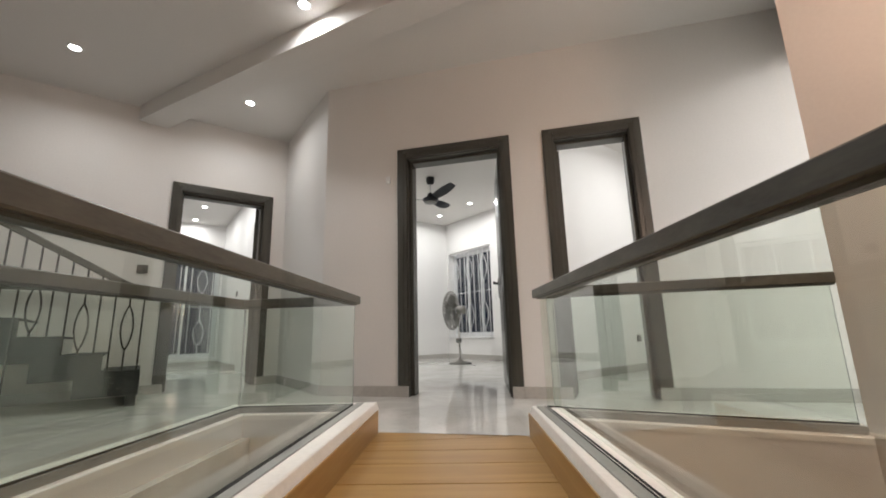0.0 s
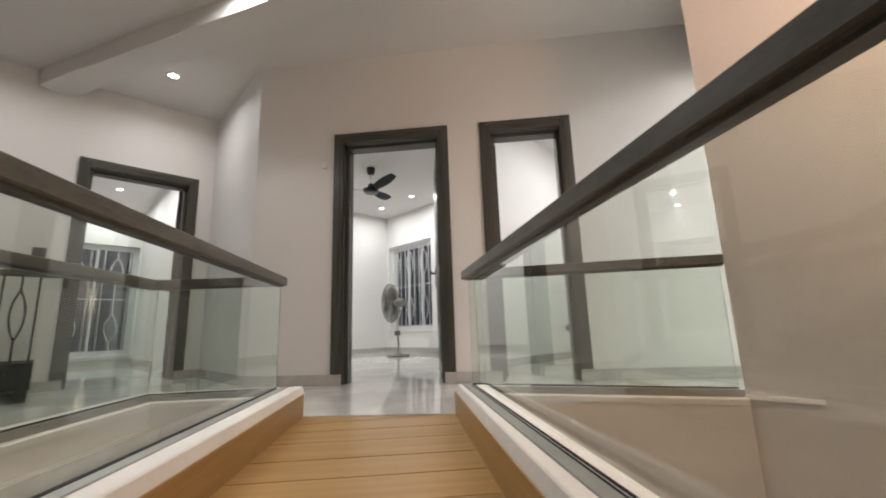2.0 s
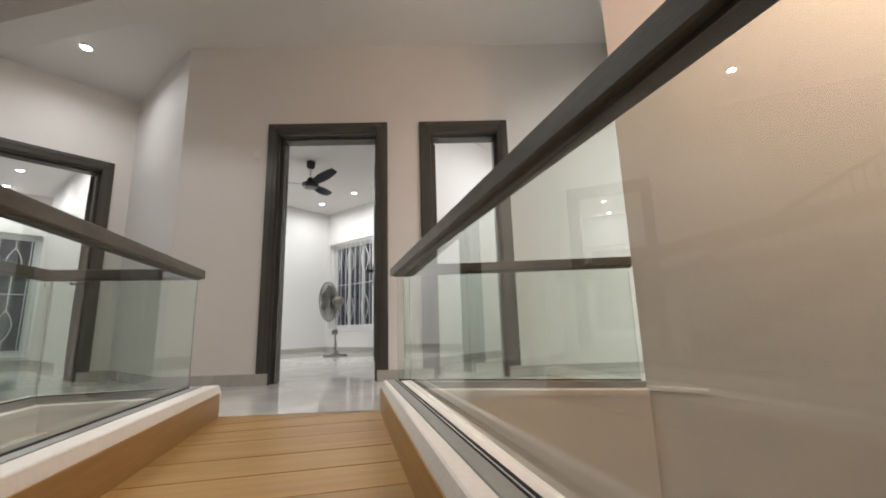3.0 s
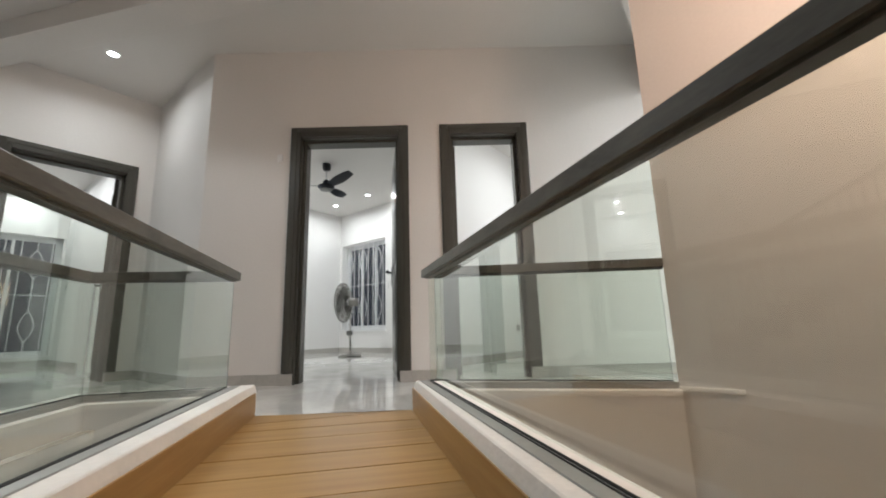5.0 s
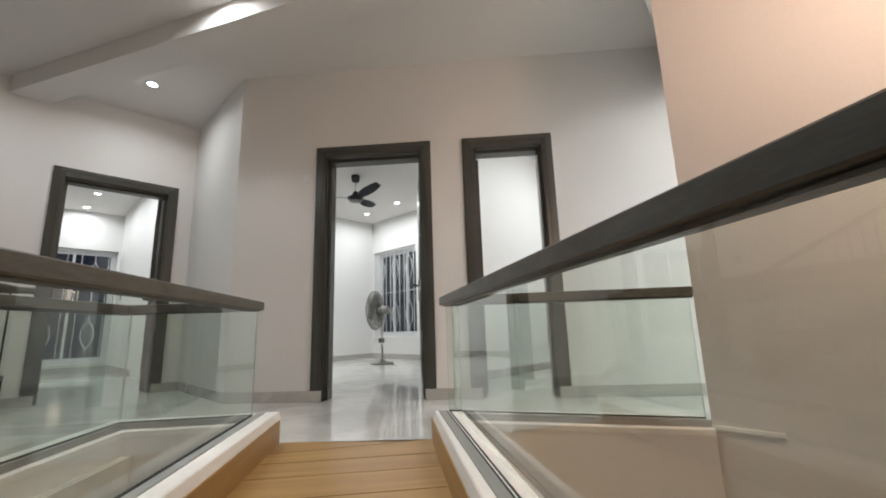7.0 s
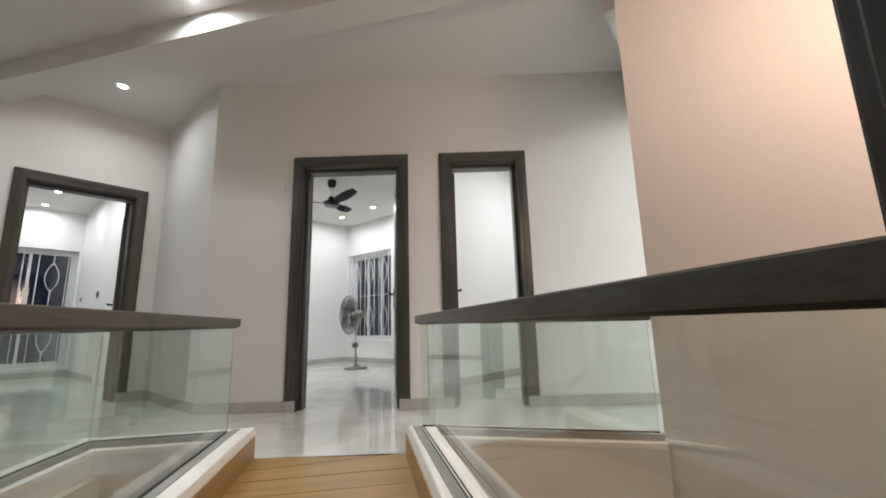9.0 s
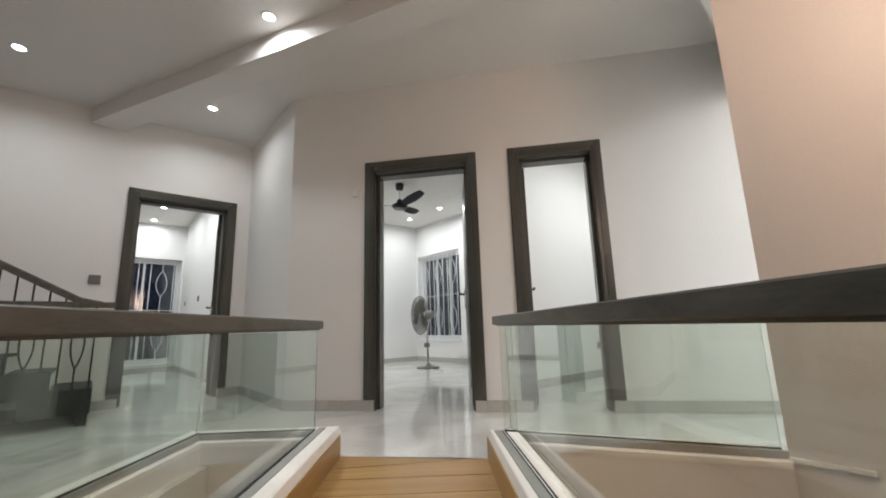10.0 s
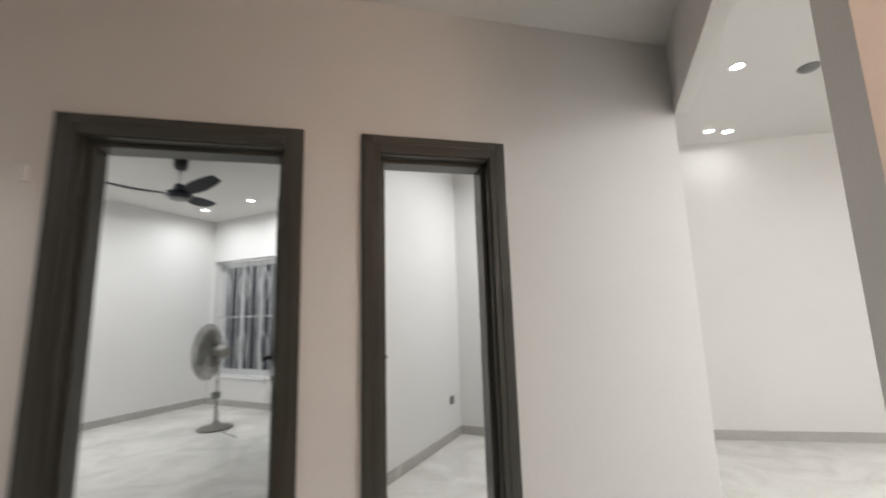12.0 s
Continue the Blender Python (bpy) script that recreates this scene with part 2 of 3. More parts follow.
def wall(name, p, q, z0, z1, thick, openings=(), mat=None, label="painted plaster wall"):
    """A wall from p to q; its thickness goes to the left of that way. openings: (s0, s1, bottom, top)."""
    length = (Vector(q) - Vector(p)).length
    bm = bmesh.new()
    s = 0.0
    for s0, s1, b, t in sorted(openings):
        add_box(bm, s, s0, 0, thick, z0, z1)
        if b > z0:
            add_box(bm, s0, s1, 0, thick, z0, b)
        if t < z1:
            add_box(bm, s0, s1, 0, thick, t, z1)
        s = s1
    add_box(bm, s, length, 0, thick, z0, z1)
    ob = part(name, bm, mat or M_WALL)
    ob.matrix_world = along(p, q)
    return tagged(ob, label, "wall", kind="structure")


def skirting(p, q, s0=0.0, s1=None):
    """A strip of skirting tile on the right-hand face of the line p to q."""
    length = (Vector(q) - Vector(p)).length
    bm = box(s0, s1 if s1 is not None else length, -0.012, -0.0005, 0.0005, 0.092, bevel=0.002)
    ob = part("baseboard", bm, M_SKIRT)
    ob.matrix_world = along(p, q)
    return tagged(ob, "grey polished tile skirting along the wall", "baseboard", kind="structure")


# ---- floors ----
def structure(ob, label, category):
    return tagged(ob, label, category, kind="structure")


hall = [WR + 0.1 * U, (1.90, 2.56), (0.80, 2.745), (-0.36, 2.745), (-0.895, 2.63), br(-1.10, -2.32), WL, W0, AC, BC, BE, RK, FAR_END, (7.0, 0.9), WR_END + 0.1 * U]
structure(part("floor", prism(hall, -0.32, 0.0), M_FLOOR), "polished cream marble tile floor of the landing", "floor")
rooms = [W0, AC, BC, BE, RK, (4.2, 11.5), (-2.0, 13.0), (-10.0, 10.0), (-10.0, 1.0)]
structure(part("floor_rooms", prism(rooms[::-1], -0.32, 0.0), M_FLOOR), "polished cream marble tile floor of the bedrooms", "floor")
lower = [(-7, -5), (8, -5), (8, 6), (-7, 6)]
structure(part("floor_lower", prism(lower, -3.3, -3.1), M_FLOOR), "pale tile floor of the storey below", "floor")
for nm, p, q in (("wall_lower_south", (8, -5), (-7, -5)), ("wall_lower_west", (-7, -5), (-7, 6)), ("wall_lower_north", (-7, 6), (8, 6)), ("wall_lower_east", (8, 6), (8, -5))):
    wall(nm, p, q, -3.1, -0.32, 0.2)

# ---- walls ----
DOOR_H, ARCH = 2.228, 0.090
door_a = (4.0 + ARCH, 4.0 + 1.09 - ARCH, 0.0, DOOR_H)
door_b = (-0.545 + 1.33 + ARCH, 0.547 + 1.33 - ARCH, 0.0, DOOR_H)
door_c = (0.842 + 1.33 + ARCH, 1.661 + 1.33 - ARCH, 0.0, DOOR_H)
wall("wall_a", W0, AC, 0, CEIL, 0.2, [door_a], label="off-white painted plaster wall behind the stairs")
wall("wall_return", AC + 0.2 * U * 0, BC, 0, CEIL, 0.15, label="off-white painted short return wall")
wall("wall_b", BC, BE, 0, CEIL, 0.2, [door_b, door_c], label="warm off-white painted wall with two doorways")
wall("wall_passage", BE, RK, 0, CEIL, 0.15)
wall("wall_far", RK, FAR_END, 0, CEIL, 0.2)
wall("wall_far_side", FAR_END, (7.0, 0.9), 0, CEIL, 0.2)
wall("wall_far_close", (7.0, 0.9), WR_END, 0, CEIL, 0.2)
wall("wall_r", WR, WR_END, -3.1, CEIL, 0.2, label="off-white painted wall beside the stair void, warmly lit")
dl = (WR_END - br(0, -2.32)).length
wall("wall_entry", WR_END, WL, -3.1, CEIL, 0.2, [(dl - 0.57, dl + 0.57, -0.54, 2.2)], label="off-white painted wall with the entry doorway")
wall("wall_west", WL, W0, 0, CEIL, 0.2)
wall("wall_lintel", BE, (1.94, 2.635), 2.63, CEIL, 0.09, label="thin white plastered drop beam over the passage opening")

# unseen room behind the entry; its lowered floor is added for eye height
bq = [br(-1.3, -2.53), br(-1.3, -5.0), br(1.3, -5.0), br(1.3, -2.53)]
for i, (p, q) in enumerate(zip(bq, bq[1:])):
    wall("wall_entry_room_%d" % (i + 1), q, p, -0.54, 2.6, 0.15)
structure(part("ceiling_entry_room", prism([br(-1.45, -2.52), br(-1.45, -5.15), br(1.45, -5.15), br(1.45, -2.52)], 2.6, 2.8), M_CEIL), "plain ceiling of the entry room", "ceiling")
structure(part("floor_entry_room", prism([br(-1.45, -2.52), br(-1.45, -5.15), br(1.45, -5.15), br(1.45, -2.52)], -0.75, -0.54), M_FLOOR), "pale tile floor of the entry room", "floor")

# bedroom walls
wall("wall_room_b_side", (-2.30, 5.12), KB - 2.6 * U, 0, ROOM_CEIL, 0.1, mat=M_ROOM, label="white painted bedroom wall")
wall("wall_room_b_left", KB - 2.6 * U, KB, 0, ROOM_CEIL, 0.2, mat=M_ROOM, label="white painted bedroom wall")
WB = (0.06, 1.47, 0.45, 2.31)
wall("wall_room_b_back", KB, KB + 4.1 * V, 0, ROOM_CEIL, 0.27, [WB], mat=M_ROOM, label="white painted bedroom wall with a barred window")
wall("wall_room_c_left", (0.95, 5.205), KC, 0, ROOM_CEIL, 0.12, mat=M_ROOM, label="white painted bedroom wall")
wall("wall_room_c_front", (0.70, 4.205), (0.95, 5.205), 0, ROOM_CEIL, 0.10, mat=M_ROOM, label="white painted bedroom wall")
wall("wall_room_c_back", KC, KC + 1.75 * V, 0, ROOM_CEIL, 0.15, mat=M_ROOM, label="white painted bedroom wall")
wall("wall_room_a_back", KA - 2.5 * U, KA, 0, ROOM_CEIL, 0.27, [(2.5 - 1.90, 2.5 - 0.04, 0.16, 2.28)], mat=M_ROOM, label="white painted bedroom wall with a barred sliding window")
wall("wall_room_a_right", KA, KA + 4.6 * V, 0, ROOM_CEIL, 0.15, mat=M_ROOM, label="white painted bedroom wall")
wall("wall_room_a_left", KA - 2.5 * U + 4.2 * V, KA - 2.5 * U, 0, ROOM_CEIL, 0.15, mat=M_ROOM)

# ceilings
structure(part("ceiling", prism([WR_END, WL, W0, AC, BC, BE, RK, FAR_END, (7.0, 0.9)][::-1], CEIL, CEIL + 0.2), M_CEIL), "matt off-white plaster ceiling with recessed lamps", "ceiling")
structure(part("ceiling_rooms", prism([W0 - 0.1 * V, AC + Vector((-0.077, 0.12)), BC + Vector((0.05, 0.10)), BE + Vector((-0.02, 0.10)), RK + Vector((-0.1, 0.1)), (4.2, 11.5), (-2.0, 13.0), (-10.0, 10.0), (-10.0, 1.0)], ROOM_CEIL, ROOM_CEIL + 0.3), M_CEIL), "matt white plaster bedroom ceiling", "ceiling")
beam = along((-3.47, 3.66), (2.05, 2.36))
bm = box(0, 5.55, 0.0, 0.27, 2.95, CEIL + 0.02, bevel=0.004)
ob = part("trim_beam", bm, M_CEIL)
ob.matrix_world = beam
structure(ob, "white plastered ceiling beam over the landing edge", "beam")

# skirtings
skirting(W0, AC, 0, 4.0)
skirting(W0, AC, 5.09)
skirting(AC, BC)
skirting(BC, BE, 0.0, 0.785)
skirting(BC, BE, 1.877, 2.172)
skirting(BC, BE, 2.991)
skirting(BE, RK)
skirting(RK, FAR_END)
skirting(KB - 2.6 * U, KB)
skirting(KB, KB + 4.1 * V)
skirting((0.95, 5.205), KC)
skirting(KC, KC + 1.7 * V)
skirting(KA - 2.5 * U, KA, 0, 2.5)
skirting(KA, KA + 2.2 * V)


# ---- lamps ----
def downlight(x, y, z, power, col, bulb, spread=170, wide=0.08):
    t = thing("downlight", "round recessed white ceiling downlight, lit", "ceiling lamp", pose(x, y, z), "recessed ceiling downlights")
    smooth(part("trim_ring", lathe([(0.062, 0.0), (0.062, -0.004), (0.052, -0.010), (0.042, -0.006), (0.042, 0.0)], 28), M_WHITE, t))
    part("lens", lathe([(0.041, -0.0005), (0.041, -0.004)], 28), bulb, t, "glowing lens")
    lamp = bpy.data.lights.new("downlight_beam", "AREA")
    lamp.shape, lamp.size, lamp.energy, lamp.color, lamp.spread = "DISK", wide, power, col, radians(spread)
    lo = new("downlight_beam", lamp)
    lo.matrix_world = pose(x, y, z - 0.012)
    return t


for x, y in HALL_LAMPS:
    downlight(x, y, CEIL, HALL_W, COOL, M_BULB, 160, 0.085)
for x, y in BRIDGE_LAMPS:
    downlight(x, y, CEIL, BRIDGE_W, COOL, M_BULB, 70)
for x, y, w in PASSAGE_LAMPS:
    downlight(x, y, CEIL, w, COOL, M_BULB)
for x, y, w in ROOM_LAMPS:
    downlight(x, y, ROOM_CEIL, w, COOL, M_BULB, 170, 0.10)
for x, y, w in SMALL_ROOM_LAMPS:
    downlight(x, y, ROOM_CEIL, w, COOL, M_BULB, 170, 0.2)
# Added discs, wider than the trim ring, blur the lintel's shadow edge.
for x, y, w in SIDE_FILL_LAMPS:
    downlight(x, y, CEIL, w, COOL, M_BULB, 170, 0.45)


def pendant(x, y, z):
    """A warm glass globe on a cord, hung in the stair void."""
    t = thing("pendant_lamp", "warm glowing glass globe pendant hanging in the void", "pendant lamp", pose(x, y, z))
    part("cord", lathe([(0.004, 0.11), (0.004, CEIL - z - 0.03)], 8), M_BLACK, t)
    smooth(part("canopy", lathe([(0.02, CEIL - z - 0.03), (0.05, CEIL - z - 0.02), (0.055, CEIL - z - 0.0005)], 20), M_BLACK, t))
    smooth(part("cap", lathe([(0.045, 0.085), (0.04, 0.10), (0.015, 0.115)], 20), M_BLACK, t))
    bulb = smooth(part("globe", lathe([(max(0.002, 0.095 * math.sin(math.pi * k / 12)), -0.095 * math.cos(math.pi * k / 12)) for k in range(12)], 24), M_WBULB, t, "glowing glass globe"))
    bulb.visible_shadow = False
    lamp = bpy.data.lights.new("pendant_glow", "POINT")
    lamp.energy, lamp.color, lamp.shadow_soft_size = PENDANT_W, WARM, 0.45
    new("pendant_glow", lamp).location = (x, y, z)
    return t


# Out of view: globe form and position are chosen for wall_r's warm light.
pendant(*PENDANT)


# ---- doors ----
def lever(parent, x, y, z, way, side):
    """Lever handle with a back plate, key and key ring: way is the side of the leaf it sits on."""
    bm = add_box(bmesh.new(), x - 0.026, x + 0.026, min(y, y + way * 0.008), max(y, y + way * 0.008), z - 0.11, z + 0.11, bevel=0.003)
    plate = part("handle_plate", bm, M_BLACK, parent)
    bm = tube([(x, y, z + 0.05), (x, y + way * 0.045, z + 0.05), (x - side * 0.02, y + way * 0.055, z + 0.05), (x - side * 0.13, y + way * 0.055, z + 0.05)], 0.013, 8)
    part("handle", smooth_bm(bm), M_BLACK, parent, "black lever handle")
    return plate


def smooth_bm(bm):
    for f in bm.faces:
        f.smooth = True
    return bm


def keys(parent, x, y, z, way):
    bm = tube([(x, y + way * 0.008, z), (x, y + way * 0.035, z)], 0.004, 6)
    tube([(x + 0.02 * math.cos(a), y + way * 0.04, z - 0.022 + 0.02 * math.sin(a)) for a in [2 * math.pi * i / 12 for i in range(12)]], 0.0018, 5, bm, True)
    for i, dx in enumerate((-0.012, 0.0, 0.014)):
        add_box(bm, x + dx - 0.005, x + dx + 0.005, y + way * (0.034 + 0.004 * i), y + way * (0.036 + 0.004 * i), z - 0.095 + 0.01 * i, z - 0.04)
    part("key_bunch", bm, M_CHROME, parent, "steel keys hanging from the lock")


def door(name, p, q, s0, s1, thick, hinge, swing, label, with_keys=True):
    """Frame on both faces and lining of an opening, and a leaf that opens into the room. hinge: 's0' or 's1'; swing in degrees."""
    d = thing(name, label, "door", along(p, q), kind="structure")
    top = DOOR_H
    for face, out in ((0.0, -1), (thick, 1)):
        for nm, a0, a1, way in (("architrave", s0 - ARCH, s0 + 0.004, 1), ("architrave", s1 - 0.004, s1 + ARCH, -1)):
            bm = bmesh.new()
            lo, hi = sorted((face + out * 0.0015, face + out * 0.022))
            add_box(bm, a0, a1, lo, hi, 0.094 if out < 0 else 0.0, top + ARCH, bevel=0.003)
            lo, hi = sorted((face + out * 0.0225, face + out * 0.026))
            m0 = (a0 + 0.008, a0 + 0.06) if way > 0 else (a1 - 0.06, a1 - 0.008)
            add_box(bm, m0[0], m0[1], lo, hi, 0.094 if out < 0 else 0.0, top + ARCH - 0.008, bevel=0.003)
            part(nm, bm, M_FRAME, d)
            if out < 0:
                lo, hi = sorted((face + out * 0.0015, face + out * 0.020))
                part("plinth_block", box(a0, a1, lo, hi, 0.0005, 0.0935, bevel=0.002), M_SKIRT, d, "grey tile plinth under the architrave")
        bm = bmesh.new()
        lo, hi = sorted((face + out * 0.0015, face + out * 0.0215))
        add_box(bm, s0 + 0.0045, s1 - 0.0045, lo, hi, top - 0.004, top + ARCH - 0.0003, bevel=0.003)
        lo, hi = sorted((face + out * 0.0225, face + out * 0.0258))
        add_box(bm, s0 - 0.04, s1 + 0.04, lo, hi, top + 0.045, top + ARCH - 0.0085, bevel=0.003)
        part("head_architrave", bm, M_HEAD, d)
    part("jamb", box(s0 + 0.0005, s0 + 0.012, 0.001, thick - 0.001, 0.0005, top - 0.0005, bevel=0.002), M_FRAME, d)
    part("jamb", box(s1 - 0.012, s1 - 0.0005, 0.001, thick - 0.001, 0.0005, top - 0.0005, bevel=0.002), M_FRAME, d)
    part("head", box(s0 + 0.0125, s1 - 0.0125, 0.001, thick - 0.001, top - 0.012, top - 0.0005, bevel=0.002), M_HEAD, d)
    stop = bmesh.new()
    add_box(stop, s0 + 0.0125, s0 + 0.034, thick * 0.35, thick * 0.95, 0.0005, top - 0.0125, bevel=0.002)
    part("door_stop", stop, M_FRAME, d)
    stop = box(s1 - 0.034, s1 - 0.0125, thick * 0.35, thick * 0.95, 0.0005, top - 0.0125, bevel=0.002)
    part("door_stop", stop, M_FRAME, d)
    part("head_stop", box(s0 + 0.0345, s1 - 0.0345, thick * 0.35, thick * 0.95, top - 0.034, top - 0.0125, bevel=0.002), M_HEAD, d)
    w = s1 - s0 - 0.032
    bm = box(0.0, w, -0.042, 0.0, 0.008, top - 0.018, bevel=0.003)
    for zz0, zz1 in ((0.14, 0.95), (1.08, top - 0.18)):
        for yy in (0.0005, -0.0485):
            add_box(bm, 0.12, w - 0.12, yy, yy + 0.006, zz0, zz1, bevel=0.002)
    leaf = part("leaf", bm, M_FRAME, d, "dark laminate door leaf standing open")
    sgn = 1 if hinge == "s0" else -1
    if sgn > 0:
        leaf.matrix_local = pose(s0 + 0.016, thick + 0.036, 0, 0, 0, swing)
    else:
        leaf.matrix_local = pose(s1 - 0.016, thick + 0.036, 0, 0, 0, 180 - swing) @ Matrix.Diagonal((1, -1, 1, 1))
    lever(leaf, w - 0.06, 0.006, 1.02, 1, 1)
    lever(leaf, w - 0.06, -0.048, 1.02, -1, 1)
    if with_keys:
        keys(leaf, w - 0.06, -0.048, 0.97, -1)
    for zz in (0.25, 1.1, 1.95):
        h = tube([(-0.004, 0.012, zz - 0.05), (-0.004, 0.012, zz + 0.05)], 0.009, 8)
        add_box(h, 0.0, 0.03, 0.0005, 0.003, zz - 0.05, zz + 0.05)
        part("hinge", h, M_CHROME, leaf, "steel butt hinge")
    return d


door("door_1", W0, AC, door_a[0], door_a[1], 0.2, "s1", 101, "dark grey-brown laminate door standing open into the bedroom")
door("door_2", BC, BE, door_b[0], door_b[1], 0.2, "s1", 81, "dark grey-brown laminate door standing open, keys in its lock")
door("door_3", BC, BE, door_c[0], door_c[1], 0.2, "s0", 93, "dark grey-brown laminate door standing open into a white room", False)

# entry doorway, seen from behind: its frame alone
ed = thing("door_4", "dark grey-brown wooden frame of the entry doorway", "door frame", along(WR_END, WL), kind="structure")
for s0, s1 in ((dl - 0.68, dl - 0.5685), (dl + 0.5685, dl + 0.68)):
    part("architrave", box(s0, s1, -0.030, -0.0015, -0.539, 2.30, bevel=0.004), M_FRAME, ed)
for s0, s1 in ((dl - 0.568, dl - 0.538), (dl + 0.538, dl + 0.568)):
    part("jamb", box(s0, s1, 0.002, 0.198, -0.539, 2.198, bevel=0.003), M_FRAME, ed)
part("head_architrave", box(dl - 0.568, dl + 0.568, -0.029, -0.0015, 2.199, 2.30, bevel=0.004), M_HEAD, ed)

# ---- bridge, kerbs, glass and handrails ----
KERB_Z = 0.158


def near_kerb(side, a_kerb, a_glass, a_far, wide, out, far):
    """The kerb beside the boards: painted upstand, white cap with a worn inner edge, grey channel along the glass foot."""
    line = [br(a_kerb, -2.318), br(a_kerb, far)]
    cap = [(-out, KERB_Z - 0.034), (-out, KERB_Z - 0.004), (0.004 - out, KERB_Z), (wide - 0.010, KERB_Z), (wide - 0.004, KERB_Z - 0.003), (wide + 0.006, KERB_Z - 0.030), (wide + 0.008, KERB_Z - 0.038), (wide + 0.008, KERB_Z - 0.060)]
    body = [(0.003 - out, -3.099), (0.003 - out, KERB_Z - 0.0345), (wide + 0.006, KERB_Z - 0.0605), (wide + 0.006, -3.099)]
    structure(part("kerb", sweep([(side * a, z) for a, z in cap], line), M_KERB), "white plastered kerb under the glass rail", "kerb")
    structure(part("wall_upstand", sweep([(side * a, z) for a, z in body], line), M_WALL), "painted slab edge below the kerb", "wall")
    strip = [(0.009, KERB_Z + 0.0004), (0.009, KERB_Z + 0.004), (0.046, KERB_Z + 0.004), (0.048, KERB_Z + 0.0004)]
    structure(part("trim_channel", sweep([(side * a, z) for a, z in strip], [br(a_glass, -2.318), br(a_far, far - 0.03)]), M_STRIP), "grey metal channel strip at the foot of the glass", "trim")


def far_kerb(side, line):
    """The kerb on the landing side of a void: a low white lip outside the glass and a grey channel that carries it."""
    cap = [(-0.040, KERB_Z - 0.062), (-0.040, KERB_Z - 0.038), (-0.034, KERB_Z - 0.033), (-0.0135, KERB_Z - 0.032), (0.014, KERB_Z - 0.032), (0.014, KERB_Z), (0.090, KERB_Z), (0.094, KERB_Z - 0.004), (0.094, KERB_Z - 0.062)]
    body = [(-0.037, -3.099), (-0.037, KERB_Z - 0.0625), (0.092, KERB_Z - 0.0625), (0.092, -3.099)]
    strip = [(-0.013, KERB_Z - 0.0315), (-0.013, KERB_Z - 0.0005), (0.0135, KERB_Z - 0.0005), (0.0135, KERB_Z - 0.0315)]
    structure(part("kerb", sweep([(side * a, z) for a, z in cap], line), M_KERB), "white plastered kerb with a low lip over the void", "kerb")
    structure(part("wall_upstand", sweep([(side * a, z) for a, z in body], line), M_WALL), "painted slab edge below the kerb", "wall")
    structure(part("trim_channel", sweep([(side * a, z) for a, z in strip], line), M_STRIP), "grey metal channel that holds the glass", "trim")


C1L, C2L, C1R, C2R = Vector((-0.316, 2.675)), Vector((-0.965, 2.545)), Vector((0.728, 2.675)), Vector((1.957, 2.507))
near_kerb(1, -0.522, -0.524, -0.519, 0.122, 0.022, 0.108)
far_kerb(1, [(*(C1L - 0.03 * P), -0.003), (*C2L, -0.003), (*br(-1.18, -2.318), -0.003)])
near_kerb(-1, 0.543, 0.554, 0.515, 0.097, 0.060, -0.112)
far_kerb(-1, [(*(C1R + 0.03 * P), -0.003), (*C2R, -0.016)])
ob = part("trim_ledge", box(0.0, 0.26, -0.014, -0.0006, 0.100, 0.122, bevel=0.005), M_KERB)
ob.matrix_world = along(WR, WR_END)
structure(ob, "short plaster ledge on the wall, level with the kerb", "trim")

RAIL_B = 0.703


def rail_profile(side):
    """A rounded board with a narrow lip below it that holds the glass."""
    prof = [(-0.026, 0.007), (-0.030, 0.011), (-0.030, 0.050), (-0.026, 0.054), (0.033, 0.054), (0.0375, 0.050), (0.0375, 0.011), (0.034, 0.007), (0.022, 0.007), (0.020, 0.0), (-0.012, 0.0), (-0.014, 0.007)]
    return [(side * a, RAIL_B + z) for a, z in prof]


def sawn_pane(f0, f1, z0, z1, half=0.005):
    """An upright glass pane from f0 to f1, with the sawn edges as a second material."""
    bm = bmesh.new()
    d = (f1 - f0).normalized()
    n = Vector((-d.y, d.x)) * half
    rows = [[bm.verts.new((*(p + k * n), z)) for k in (-1, 1)] for p, z in ((f0, z0), (f1, z0), (f1, z1), (f0, z1))]
    for i, (r, q) in enumerate(zip(rows, rows[1:] + rows[:1])):
        bm.faces.new((r[0], q[0], q[1], r[1])).material_index = 0 if i == 3 else 1
    bm.faces.new([r[0] for r in rows])
    bm.faces.new([r[1] for r in rows][::-1])
    return bm


